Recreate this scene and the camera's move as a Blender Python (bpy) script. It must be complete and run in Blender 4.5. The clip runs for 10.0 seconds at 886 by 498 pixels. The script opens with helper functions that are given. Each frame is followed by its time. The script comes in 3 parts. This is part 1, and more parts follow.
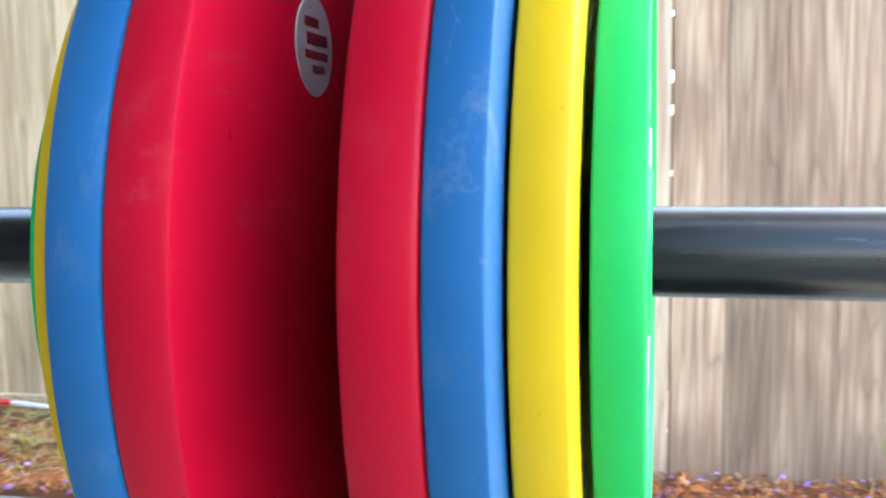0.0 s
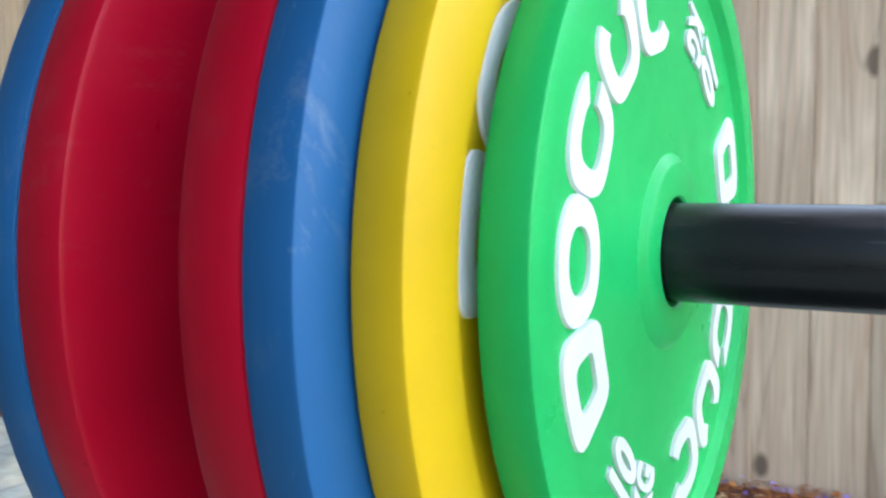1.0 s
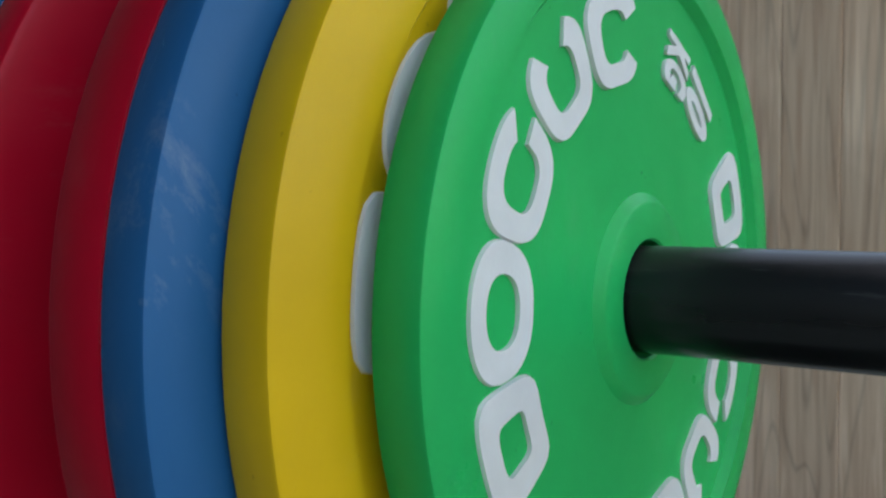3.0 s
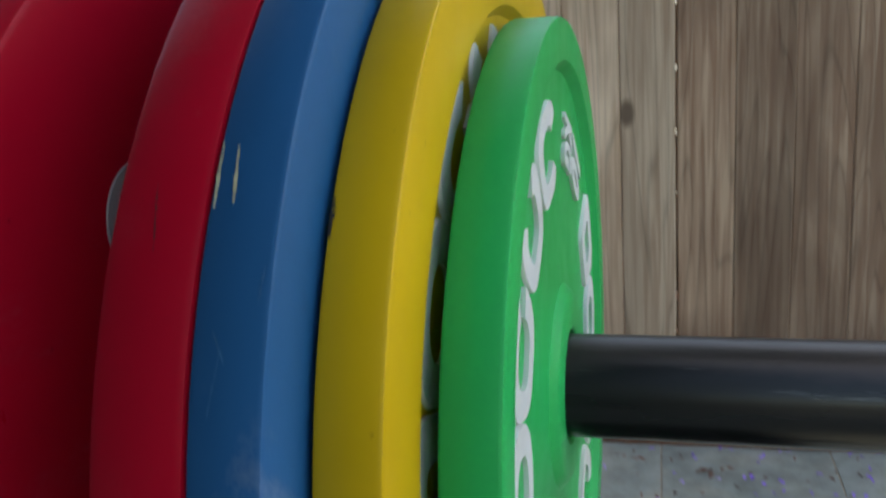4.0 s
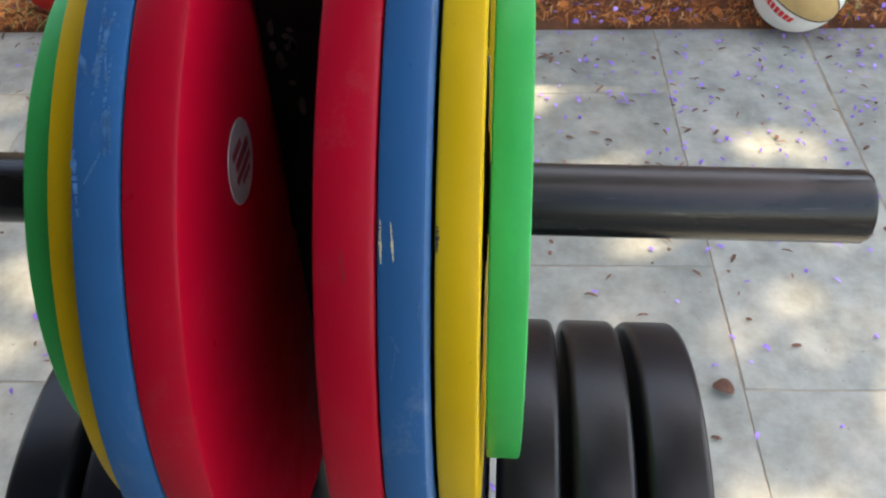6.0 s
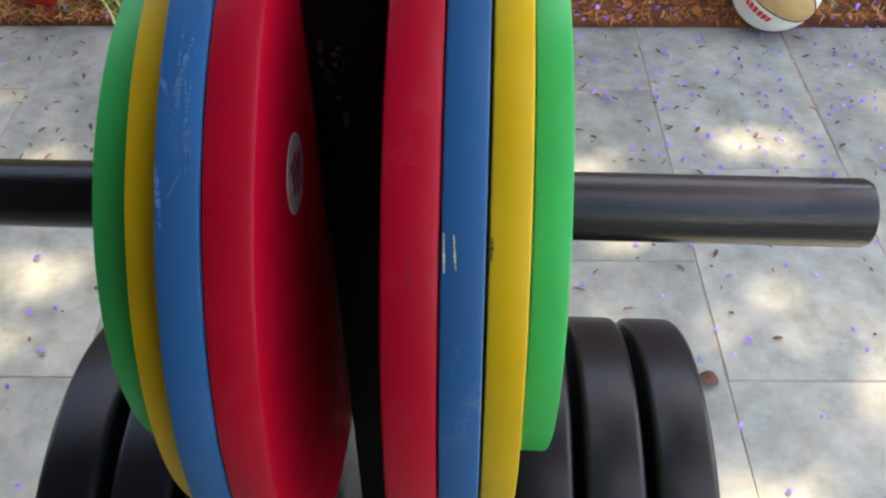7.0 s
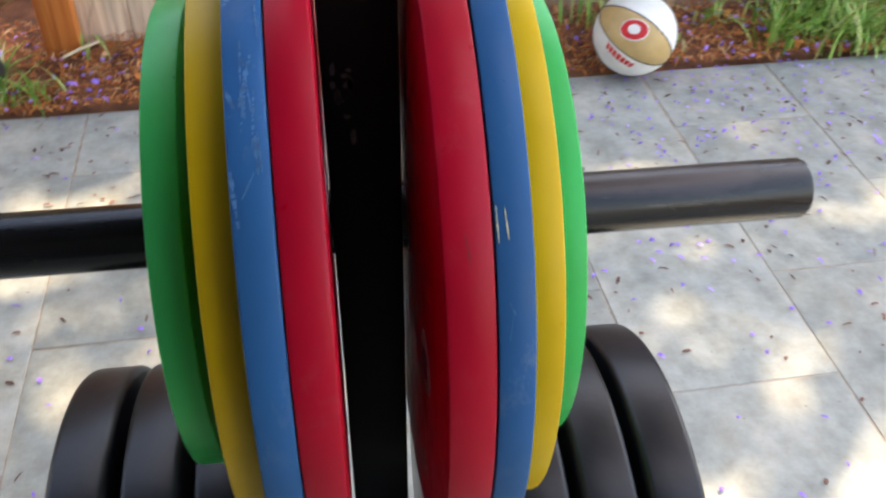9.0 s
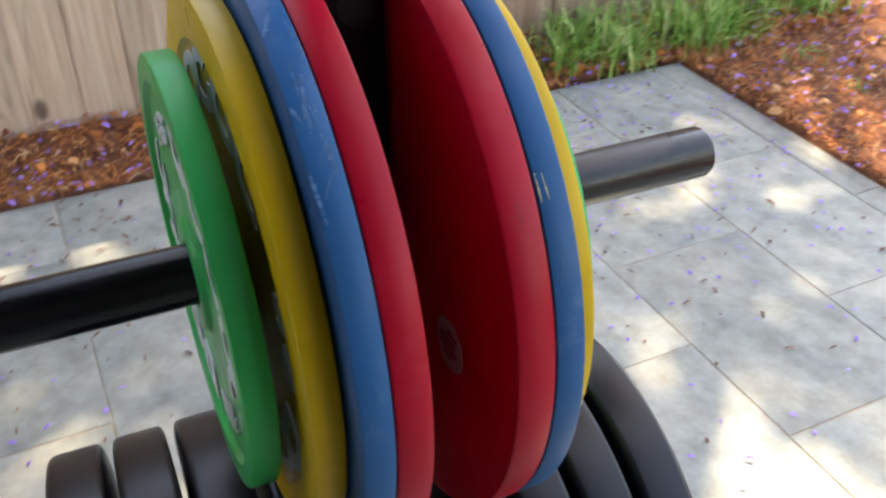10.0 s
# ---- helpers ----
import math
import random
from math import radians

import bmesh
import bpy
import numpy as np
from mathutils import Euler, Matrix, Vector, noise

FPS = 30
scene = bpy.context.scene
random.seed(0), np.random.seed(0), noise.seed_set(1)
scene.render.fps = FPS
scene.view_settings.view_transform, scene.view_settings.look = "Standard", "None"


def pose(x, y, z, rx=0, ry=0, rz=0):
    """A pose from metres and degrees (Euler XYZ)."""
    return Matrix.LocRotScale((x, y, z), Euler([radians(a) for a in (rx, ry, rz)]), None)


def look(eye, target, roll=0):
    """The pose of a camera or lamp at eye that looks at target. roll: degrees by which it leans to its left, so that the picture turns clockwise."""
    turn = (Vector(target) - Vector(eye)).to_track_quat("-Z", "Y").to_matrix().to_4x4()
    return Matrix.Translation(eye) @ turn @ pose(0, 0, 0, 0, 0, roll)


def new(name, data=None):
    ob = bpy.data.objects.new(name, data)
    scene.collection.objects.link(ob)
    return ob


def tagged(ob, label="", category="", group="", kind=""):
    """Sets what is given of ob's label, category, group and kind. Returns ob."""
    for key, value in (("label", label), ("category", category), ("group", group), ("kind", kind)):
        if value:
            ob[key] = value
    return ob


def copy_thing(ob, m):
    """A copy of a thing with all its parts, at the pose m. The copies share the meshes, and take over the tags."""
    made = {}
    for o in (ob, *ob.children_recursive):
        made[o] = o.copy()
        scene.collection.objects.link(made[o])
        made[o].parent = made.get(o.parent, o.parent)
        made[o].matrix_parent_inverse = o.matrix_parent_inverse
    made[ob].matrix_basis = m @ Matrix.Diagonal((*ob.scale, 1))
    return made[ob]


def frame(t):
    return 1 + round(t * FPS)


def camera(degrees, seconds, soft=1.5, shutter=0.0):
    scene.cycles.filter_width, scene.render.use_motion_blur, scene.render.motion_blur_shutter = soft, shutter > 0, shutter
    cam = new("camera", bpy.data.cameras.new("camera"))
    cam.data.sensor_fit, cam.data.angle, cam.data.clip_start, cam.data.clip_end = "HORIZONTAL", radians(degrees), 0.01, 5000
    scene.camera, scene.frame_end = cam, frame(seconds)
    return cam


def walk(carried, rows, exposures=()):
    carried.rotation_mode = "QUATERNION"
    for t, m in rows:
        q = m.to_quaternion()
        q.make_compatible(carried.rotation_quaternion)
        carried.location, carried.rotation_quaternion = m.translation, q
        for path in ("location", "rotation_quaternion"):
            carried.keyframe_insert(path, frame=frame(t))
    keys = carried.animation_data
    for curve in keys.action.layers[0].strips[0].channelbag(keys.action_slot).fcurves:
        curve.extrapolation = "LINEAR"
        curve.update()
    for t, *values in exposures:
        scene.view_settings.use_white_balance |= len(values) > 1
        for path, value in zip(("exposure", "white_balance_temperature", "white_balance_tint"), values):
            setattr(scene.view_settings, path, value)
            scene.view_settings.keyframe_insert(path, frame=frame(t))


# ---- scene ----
cam = camera(50.8, 10.0, soft=2.2, shutter=0.5)
ROWS = [
    (0.0, pose(0.1250, -0.4868, 0.9255, 83.92, 0.83, 13.37)),
    (0.5, pose(0.1875, -0.4645, 0.9260, 83.56, 1.45, 21.90)),
    (1.0, pose(0.2452, -0.4283, 0.9196, 84.18, 1.04, 30.51)),
    (1.5, pose(0.2868, -0.3993, 0.9164, 84.95, 1.75, 36.84)),
    (2.2, pose(0.3003, -0.3724, 0.9157, 85.45, 0.84, 39.51)),
    (3.5, pose(0.2325, -0.3764, 0.9472, 85.13, 2.52, 26.55)),
    (3.7, pose(0.1875, -0.3794, 0.9910, 80.81, 3.89, 18.36)),
    (4.0, pose(0.1700, -0.3910, 1.0405, 75.42, 3.79, 14.31)),
    (4.5, pose(0.1631, -0.3902, 1.1653, 62.00, 5.80, 10.57)),
    (5.0, pose(0.1400, -0.4404, 1.2366, 53.38, 4.79, 7.68)),
    (5.5, pose(0.1206, -0.4452, 1.2470, 47.69, 2.79, 5.13)),
    (7.0, pose(0.0685, -0.4731, 1.2890, 45.80, 0.16, 2.28)),
    (7.5, pose(0.0440, -0.4686, 1.2848, 46.64, -0.40, 1.40)),
    (8.0, pose(0.0293, -0.4676, 1.2868, 47.30, -0.63, -0.22)),
    (8.5, pose(0.0137, -0.4739, 1.2888, 48.22, -0.81, -3.09)),
    (9.0, pose(-0.0216, -0.5372, 1.2864, 50.46, -0.61, -7.71)),
    (9.5, pose(-0.0889, -0.5974, 1.2831, 53.19, 0.28, -15.25)),
    (9.7, pose(-0.1227, -0.5935, 1.2973, 53.03, 0.17, -18.79)),
    (10.0, pose(-0.1794, -0.5785, 1.2849, 54.68, -0.06, -23.93)),
]
EXPOSURES = [(0.0, 3.85, 7400, 7), (0.6, 3.1, 7500, 7), (1.5, 2.4, 7400, 3), (2.2, 1.7, 7600, 3), (3.5, 1.55, 8000, 4), (4.5, 1.8, 8600, 6), (5.5, 2.45, 9200, 12), (7.5, 2.55, 8800, 14), (9.0, 2.7, 8900, 15), (10.0, 2.6, 8800, 14)]
walk(cam, ROWS, EXPOSURES)

# ---- light ----
SUN_DIR = Vector((0.36, 0.31, 0.90)).normalized()
world = bpy.data.worlds.new("world")
scene.world = world
world.use_nodes = True
sky = world.node_tree.nodes.new("ShaderNodeTexSky")
sky.sky_type = 'NISHITA'
sky.sun_disc = False
sky.sun_elevation = math.asin(SUN_DIR.z)
sky.sun_rotation = math.atan2(SUN_DIR.x, SUN_DIR.y)
bg = world.node_tree.nodes["Background"]
world.node_tree.links.new(sky.outputs[0], bg.inputs[0])
bg.inputs[1].default_value = 0.15
sun_data = bpy.data.lights.new("sun", 'SUN')
sun_data.energy = 1.8
sun_data.angle = radians(0.6)
sun_data.color = (1.0, 0.92, 0.79)
sun = new("sun", sun_data)
sun.matrix_world = look(SUN_DIR * 20, (0, 0, 0))


# ---- materials ----
def nodes_of(name):
    m = bpy.data.materials.new(name)
    m.use_nodes = True
    nt = m.node_tree
    return m, nt, nt.nodes["Principled BSDF"]


def noise_node(nt, scale, detail=4, stretch=(1, 1, 1), rough=0.55, coord="Object"):
    tc = nt.nodes.new("ShaderNodeTexCoord")
    mp = nt.nodes.new("ShaderNodeMapping")
    mp.inputs["Scale"].default_value = stretch
    nt.links.new(tc.outputs[coord], mp.inputs[0])
    n = nt.nodes.new("ShaderNodeTexNoise")
    n.inputs["Scale"].default_value = scale
    n.inputs["Detail"].default_value = detail
    n.inputs["Roughness"].default_value = rough
    nt.links.new(mp.outputs[0], n.inputs["Vector"])
    return n.outputs[0]


def ramp(nt, value, stops):
    r = nt.nodes.new("ShaderNodeValToRGB")
    e = r.color_ramp.elements
    e[0].position, e[0].color = stops[0][0], (*stops[0][1], 1)
    e[1].position, e[1].color = stops[-1][0], (*stops[-1][1], 1)
    for p, c in stops[1:-1]:
        k = e.new(p)
        k.color = (*c, 1)
    nt.links.new(value, r.inputs[0])
    return r.outputs[0]


def mix(nt, fac, a, b, blend='MIX'):
    m = nt.nodes.new("ShaderNodeMix")
    m.data_type, m.blend_type = 'RGBA', blend
    for sock, v in ((m.inputs[0], fac), (m.inputs[6], a), (m.inputs[7], b)):
        if isinstance(v, (int, float)):
            sock.default_value = v
        elif isinstance(v, tuple):
            sock.default_value = (*v, 1)
        else:
            nt.links.new(v, sock)
    return m.outputs[2]


def bump(nt, bsdf, value, strength, dist=0.002):
    b = nt.nodes.new("ShaderNodeBump")
    b.inputs["Strength"].default_value = strength
    b.inputs["Distance"].default_value = dist
    nt.links.new(value, b.inputs["Height"])
    nt.links.new(b.outputs[0], bsdf.inputs["Normal"])


def grey(v):
    return (v, v, v)


def paint(name, colour, smear=0.25, rough=0.33):
    """Powder-coated steel with rubbed smears, specks and fine relief."""
    m, nt, b = nodes_of(name)
    dirt = ramp(nt, noise_node(nt, 9, 6), [(0.35, grey(0)), (0.75, grey(1))])
    tone = mix(nt, dirt, tuple(c * 0.86 for c in colour), tuple(min(1, c * 1.06) for c in colour))
    rub = ramp(nt, noise_node(nt, 48, 8, (1, 1, 0.4), 0.75), [(0.54, grey(0)), (0.74, grey(smear))])
    where = ramp(nt, noise_node(nt, 9, 2), [(0.5, grey(0)), (0.68, grey(1))])
    rubbed = mix(nt, 1.0, rub, where, 'MULTIPLY')
    tone = mix(nt, rubbed, tone, tuple(0.4 * c + 0.3 for c in colour))
    speck = ramp(nt, noise_node(nt, 160, 3), [(0.72, grey(0)), (0.78, grey(0.5))])
    nt.links.new(mix(nt, speck, tone, tuple(c * 0.3 for c in colour)), b.inputs["Base Color"])
    nt.links.new(ramp(nt, noise_node(nt, 30, 5), [(0.3, grey(rough - 0.06)), (0.7, grey(rough + 0.1))]), b.inputs["Roughness"])
    b.inputs["Specular IOR Level"].default_value = 0.2
    bump(nt, b, noise_node(nt, 420, 3), 0.1, 0.0005)
    return m


def plain(name, colour, rough=0.5, vary=0.15, scale=30, metal=0.0, relief=0.1, spec=0.5):
    m, nt, b = nodes_of(name)
    n = ramp(nt, noise_node(nt, scale, 6), [(0.3, grey(0)), (0.7, grey(1))])
    col = mix(nt, n, tuple(c * (1 - vary) for c in colour), tuple(min(1, c * (1 + vary)) for c in colour))
    nt.links.new(col, b.inputs["Base Color"])
    b.inputs["Roughness"].default_value = rough
    b.inputs["Metallic"].default_value = metal
    b.inputs["Specular IOR Level"].default_value = spec
    bump(nt, b, noise_node(nt, scale * 8, 3), relief, 0.001)
    return m


def wood(name, dark, light, seed_shift=7.0, stain=0.6):
    """Weathered board: grain along z, streaks, knots, grey stains."""
    m, nt, b = nodes_of(name)
    info = nt.nodes.new("ShaderNodeObjectInfo")
    tc = nt.nodes.new("ShaderNodeTexCoord")
    shift = nt.nodes.new("ShaderNodeVectorMath")
    shift.operation = 'MULTIPLY_ADD'
    comb = nt.nodes.new("ShaderNodeCombineXYZ")
    for k in range(3):
        nt.links.new(info.outputs["Random"], comb.inputs[k])
    nt.links.new(comb.outputs[0], shift.inputs[0])
    shift.inputs[1].default_value = (seed_shift, 3.0, 19.0)
    nt.links.new(tc.outputs["Object"], shift.inputs[2])

    def field(kind, scale, stretch, detail=5):
        mp = nt.nodes.new("ShaderNodeMapping")
        mp.inputs["Scale"].default_value = stretch
        nt.links.new(shift.outputs[0], mp.inputs[0])
        n = nt.nodes.new(kind)
        n.inputs["Scale"].default_value = scale
        if kind == "ShaderNodeTexNoise":
            n.inputs["Detail"].default_value = detail
            n.inputs["Distortion"].default_value = 0.6
        nt.links.new(mp.outputs[0], n.inputs["Vector"])
        return n.outputs[0]
    grain = field("ShaderNodeTexNoise", 60, (1, 1, 0.045), 10)
    col = ramp(nt, grain, [(0.36, dark), (0.5, tuple((a + c) / 2 for a, c in zip(dark, light))), (0.62, light)])
    patches = ramp(nt, field("ShaderNodeTexNoise", 4, (1, 1, 0.35)), [(0.42, grey(0)), (0.58, grey(stain))])
    col = mix(nt, patches, col, tuple(c * 0.62 for c in dark))
    tone = nt.nodes.new("ShaderNodeMapRange")
    tone.inputs[3].default_value, tone.inputs[4].default_value = 0.72, 1.12
    nt.links.new(info.outputs["Random"], tone.inputs[0])
    col = mix(nt, 1.0, col, tone.outputs[0], 'MULTIPLY')
    rings = field("ShaderNodeTexNoise", 9, (1, 1, 0.075), 1)
    wave = nt.nodes.new("ShaderNodeMath")
    wave.operation = 'MULTIPLY'
    nt.links.new(rings, wave.inputs[0])
    wave.inputs[1].default_value = 20.0
    fract = nt.nodes.new("ShaderNodeMath")
    fract.operation = 'PINGPONG'
    nt.links.new(wave.outputs[0], fract.inputs[0])
    fract.inputs[1].default_value = 1.0
    lines = ramp(nt, fract.outputs[0], [(0.0, grey(0.74)), (0.22, grey(0.98)), (1.0, grey(1.03))])
    col = mix(nt, 1.0, col, lines, 'MULTIPLY')
    knots = ramp(nt, field("ShaderNodeTexVoronoi", 3.4, (1, 1, 0.55)), [(0.05, grey(1)), (0.085, grey(0))])
    col = mix(nt, knots, col, tuple(c * 0.3 for c in dark))
    nt.links.new(col, b.inputs["Base Color"])
    b.inputs["Roughness"].default_value = 0.85
    bump(nt, b, grain, 0.5, 0.003)
    return m


def slate(name):
    m, nt, b = nodes_of(name)
    info = nt.nodes.new("ShaderNodeObjectInfo")
    base = ramp(nt, noise_node(nt, 3.2, 7, coord="Generated"), [(0.3, (0.27, 0.295, 0.275)), (0.5, (0.38, 0.40, 0.365)), (0.72, (0.48, 0.47, 0.405))])
    tone = nt.nodes.new("ShaderNodeMapRange")
    tone.inputs[3].default_value, tone.inputs[4].default_value = 0.86, 1.1
    nt.links.new(info.outputs["Random"], tone.inputs[0])
    base = mix(nt, 1.0, base, tone.outputs[0], 'MULTIPLY')
    spots = ramp(nt, noise_node(nt, 16, 6, rough=0.7), [(0.32, (0.72, 0.69, 0.64)), (0.62, (1, 1, 1))])
    base = mix(nt, 1.0, base, spots, 'MULTIPLY')
    fleck = ramp(nt, noise_node(nt, 75, 2), [(0.7, grey(0)), (0.76, grey(0.6))])
    nt.links.new(mix(nt, fleck, base, (0.14, 0.12, 0.11)), b.inputs["Base Color"])
    b.inputs["Roughness"].default_value = 0.62
    bump(nt, b, noise_node(nt, 28, 7), 0.35, 0.004)
    return m


def island(name, stops, rough=0.8):
    """Scattered bits: each loose piece takes its own tone."""
    m, nt, b = nodes_of(name)
    g = nt.nodes.new("ShaderNodeNewGeometry")
    nt.links.new(ramp(nt, g.outputs["Random Per Island"], stops), b.inputs["Base Color"])
    b.inputs["Roughness"].default_value = rough
    return m


def steel(name):
    """Blackened steel tube, rubbed bright and brownish along its top."""
    m, nt, b = nodes_of(name)
    tc = nt.nodes.new("ShaderNodeTexCoord")
    sep = nt.nodes.new("ShaderNodeSeparateXYZ")
    nt.links.new(tc.outputs["Object"], sep.inputs[0])
    wob = noise_node(nt, 26, 5, (0.5, 1, 1))
    add = nt.nodes.new("ShaderNodeMath")
    add.operation = 'MULTIPLY_ADD'
    nt.links.new(wob, add.inputs[0])
    add.inputs[1].default_value = 0.03
    nt.links.new(sep.outputs[2], add.inputs[2])
    worn = ramp(nt, add.outputs[0], [(0.0315, grey(0)), (0.033, grey(1))])
    along = ramp(nt, sep.outputs[0], [(0.0, grey(0)), (0.01, grey(1)), (0.284, grey(1)), (0.296, grey(0))])
    worn = mix(nt, 1.0, worn, along, 'MULTIPLY')
    base = ramp(nt, noise_node(nt, 18, 7, (0.15, 1, 1)), [(0.3, (0.006, 0.0065, 0.008)), (0.7, (0.02, 0.021, 0.024))])
    scr = ramp(nt, noise_node(nt, 60, 6, (0.08, 1, 1), 0.7), [(0.62, grey(0)), (0.72, grey(0.5))])
    base = mix(nt, scr, base, (0.2, 0.2, 0.21))
    base = mix(nt, worn, base, (0.034, 0.029, 0.031))
    nt.links.new(base, b.inputs["Base Color"])
    b.inputs["Metallic"].default_value = 0.5
    nt.links.new(ramp(nt, noise_node(nt, 40, 5, (0.2, 1, 1)), [(0.3, grey(0.16)), (0.7, grey(0.34))]), b.inputs["Roughness"])
    shine = b.inputs["Roughness"].links[0].from_socket
    nt.links.new(mix(nt, worn, shine, grey(0.34)), b.inputs["Roughness"])
    bump(nt, b, noise_node(nt, 150, 3, (0.1, 1, 1)), 0.1, 0.0006)
    return m


RED = paint("red_paint", (0.445, 0.0035, 0.021), 0.14)
BLUE = paint("blue_paint", (0.011, 0.105, 0.275), 0.5)
YELLOW = paint("yellow_paint", (0.66, 0.41, 0.014), 0.14)
GREEN = paint("green_paint", (0.002, 0.43, 0.11), 0.1)
WHITE = plain("white_paint", (0.64, 0.65, 0.66), 0.5, 0.06, 40)
RUBBER = plain("black_rubber", (0.006, 0.0068, 0.0105), 0.33, 0.35, 12, relief=0.25, spec=0.32)
FRAME = plain("black_frame", (0.003, 0.003, 0.0033), 0.6, 0.4, 14, spec=0.12)
SMUDGE = plain("grey_smudge", (0.03, 0.028, 0.03), 0.7, 0.4, 60)
HOLE = plain("hole_shade", (0.0015, 0.0015, 0.0015), 0.9)
STEEL = steel("worn_steel")
STICKER = plain("sticker_white", (0.30, 0.28, 0.29), 0.5, 0.1, 30)
INK = plain("sticker_ink", (0.16, 0.012, 0.025), 0.5, 0.2, 30)
SCRAPE = plain("scrape", (0.55, 0.52, 0.33), 0.7, 0.3, 90)
RUB = plain("dark_rub", (0.16, 0.012, 0.018), 0.6, 0.3, 90)
SMEAR = plain("pale_smear", (0.032, 0.135, 0.30), 0.55, 0.4, 160)
CHIP = plain("chip", (0.03, 0.025, 0.02), 0.6, 0.3, 90)
TILE = slate("slate_tile")
MORTAR = plain("mortar", (0.36, 0.29, 0.22), 0.95, 0.3, 25)
EARTH = plain("earth", (0.13, 0.125, 0.105), 0.95, 0.4, 3, relief=0.6)
SOIL = plain("soil", (0.17, 0.065, 0.032), 0.95, 0.5, 14, relief=0.8)
FENCE = wood("grey_fence_wood", (0.32, 0.186, 0.12), (0.53, 0.365, 0.252), 7.0, 0.6)
# brighter copy of FENCE: the light on the left boards is in its colour
FENCE_LIT = wood("lit_fence_wood", (0.58, 0.39, 0.268), (0.82, 0.625, 0.46), 7.0, 0.4)
TAN = wood("tan_fence_wood", (0.52, 0.37, 0.22), (0.74, 0.58, 0.40), 5.0, 0.2)
CEDAR = wood("orange_post_wood", (0.46, 0.115, 0.02), (0.60, 0.20, 0.045), 3.0, 0.15)
MULCH = island("mulch", [(0.0, (0.15, 0.04, 0.016)), (0.35, (0.44, 0.12, 0.026)), (0.75, (0.66, 0.22, 0.05)), (1.0, (0.66, 0.42, 0.22))])
PETAL = island("petal", [(0.0, (0.22, 0.12, 0.50)), (0.6, (0.36, 0.20, 0.80)), (1.0, (0.52, 0.36, 0.85))], 0.6)
CRUMB = island("crumb", [(0.0, (0.09, 0.045, 0.035)), (1.0, (0.28, 0.14, 0.10))])
GRASS = island("grass", [(0.0, (0.07, 0.18, 0.02)), (0.55, (0.19, 0.40, 0.06)), (0.9, (0.40, 0.50, 0.14)), (1.0, (0.55, 0.48, 0.22))], 0.5)
STRAW = island("straw", [(0.0, (0.26, 0.19, 0.06)), (0.6, (0.48, 0.36, 0.14)), (1.0, (0.30, 0.36, 0.08))])
LEAF = island("tree_leaf", [(0.0, (0.04, 0.09, 0.02)), (1.0, (0.10, 0.17, 0.04))])
BARK = plain("bark", (0.16, 0.12, 0.09), 0.9, 0.4, 8, relief=1.0)
# dark grey for the added light-blocking walls and roof
BLOCKER = plain("plaster", (0.11, 0.105, 0.10), 0.9, 0.1, 5)
BALL_WHITE = plain("ball_white", (0.72, 0.70, 0.66), 0.5, 0.1, 20, relief=0.4)
BALL_GOLD = plain("ball_gold", (0.50, 0.32, 0.13), 0.45, 0.15, 20, relief=0.4)
BALL_RED = plain("ball_red", (0.25, 0.01, 0.03), 0.5, 0.15, 20, relief=0.4)
BRIGHT_RED = plain("bright_red", (0.62, 0.02, 0.025), 0.5, 0.1, 25)
SEAM = plain("ball_seam", (0.03, 0.025, 0.025), 0.6, 0.2, 30)
TURQUOISE = plain("turquoise", (0.05, 0.42, 0.60), 0.45, 0.1, 25)
CLEAR = plain("bottle_plastic", (0.62, 0.68, 0.76), 0.2, 0.1, 15)


# ---- mesh helpers ----
def finish(name, bm, materials, parent=None, label="", smooth=35):
    bmesh.ops.recalc_face_normals(bm, faces=bm.faces[:])
    me = bpy.data.meshes.new(name)
    bm.to_mesh(me)
    bm.free()
    for m in (materials if isinstance(materials, (list, tuple)) else [materials]):
        me.materials.append(m)
    if smooth:
        me.shade_smooth()
        me.set_sharp_from_angle(angle=radians(smooth))
    ob = new(name, me)
    if parent:
        ob.parent = parent
    if label:
        ob["label"] = label
    return ob


def part(name, bm, material, parent, label="", smooth=35):
    return finish(name, bm, material, parent, label, smooth)


def anchor(name, place, label, category, group="", kind=""):
    ob = new(name)
    ob.location = place
    ob.empty_display_size = 0.05
    return tagged(ob, label, category, group, kind)


def box(bm, lo, hi, bevel=0.0, m=None):
    r = bmesh.ops.create_cube(bm, size=1.0)
    vs = r["verts"]
    for v in vs:
        v.co = Vector([lo[k] + (v.co[k] + 0.5) * (hi[k] - lo[k]) for k in range(3)])
    if bevel:
        es = {e for v in vs for e in v.link_edges}
        r = bmesh.ops.bevel(bm, geom=list(es), offset=bevel, segments=2, profile=0.6, affect='EDGES')
        vs = list({v for f in r["faces"] for v in f.verts} | {v for v in vs if v.is_valid})
    if m is not None:
        bmesh.ops.transform(bm, matrix=m, verts=vs)
    return vs


def lathe(bm, profile, seg=96, closed=True):
    """Turn a profile of (x, r) round the x axis."""
    rings = []
    for x, r in profile:
        rings.append([bm.verts.new((x, r * math.cos(2 * math.pi * k / seg), r * math.sin(2 * math.pi * k / seg))) for k in range(seg)])
    pairs = list(zip(rings, rings[1:]))
    if closed:
        pairs.append((rings[-1], rings[0]))
    for a, b in pairs:
        for k in range(seg):
            bm.faces.new((a[k], a[(k + 1) % seg], b[(k + 1) % seg], b[k]))
    return rings


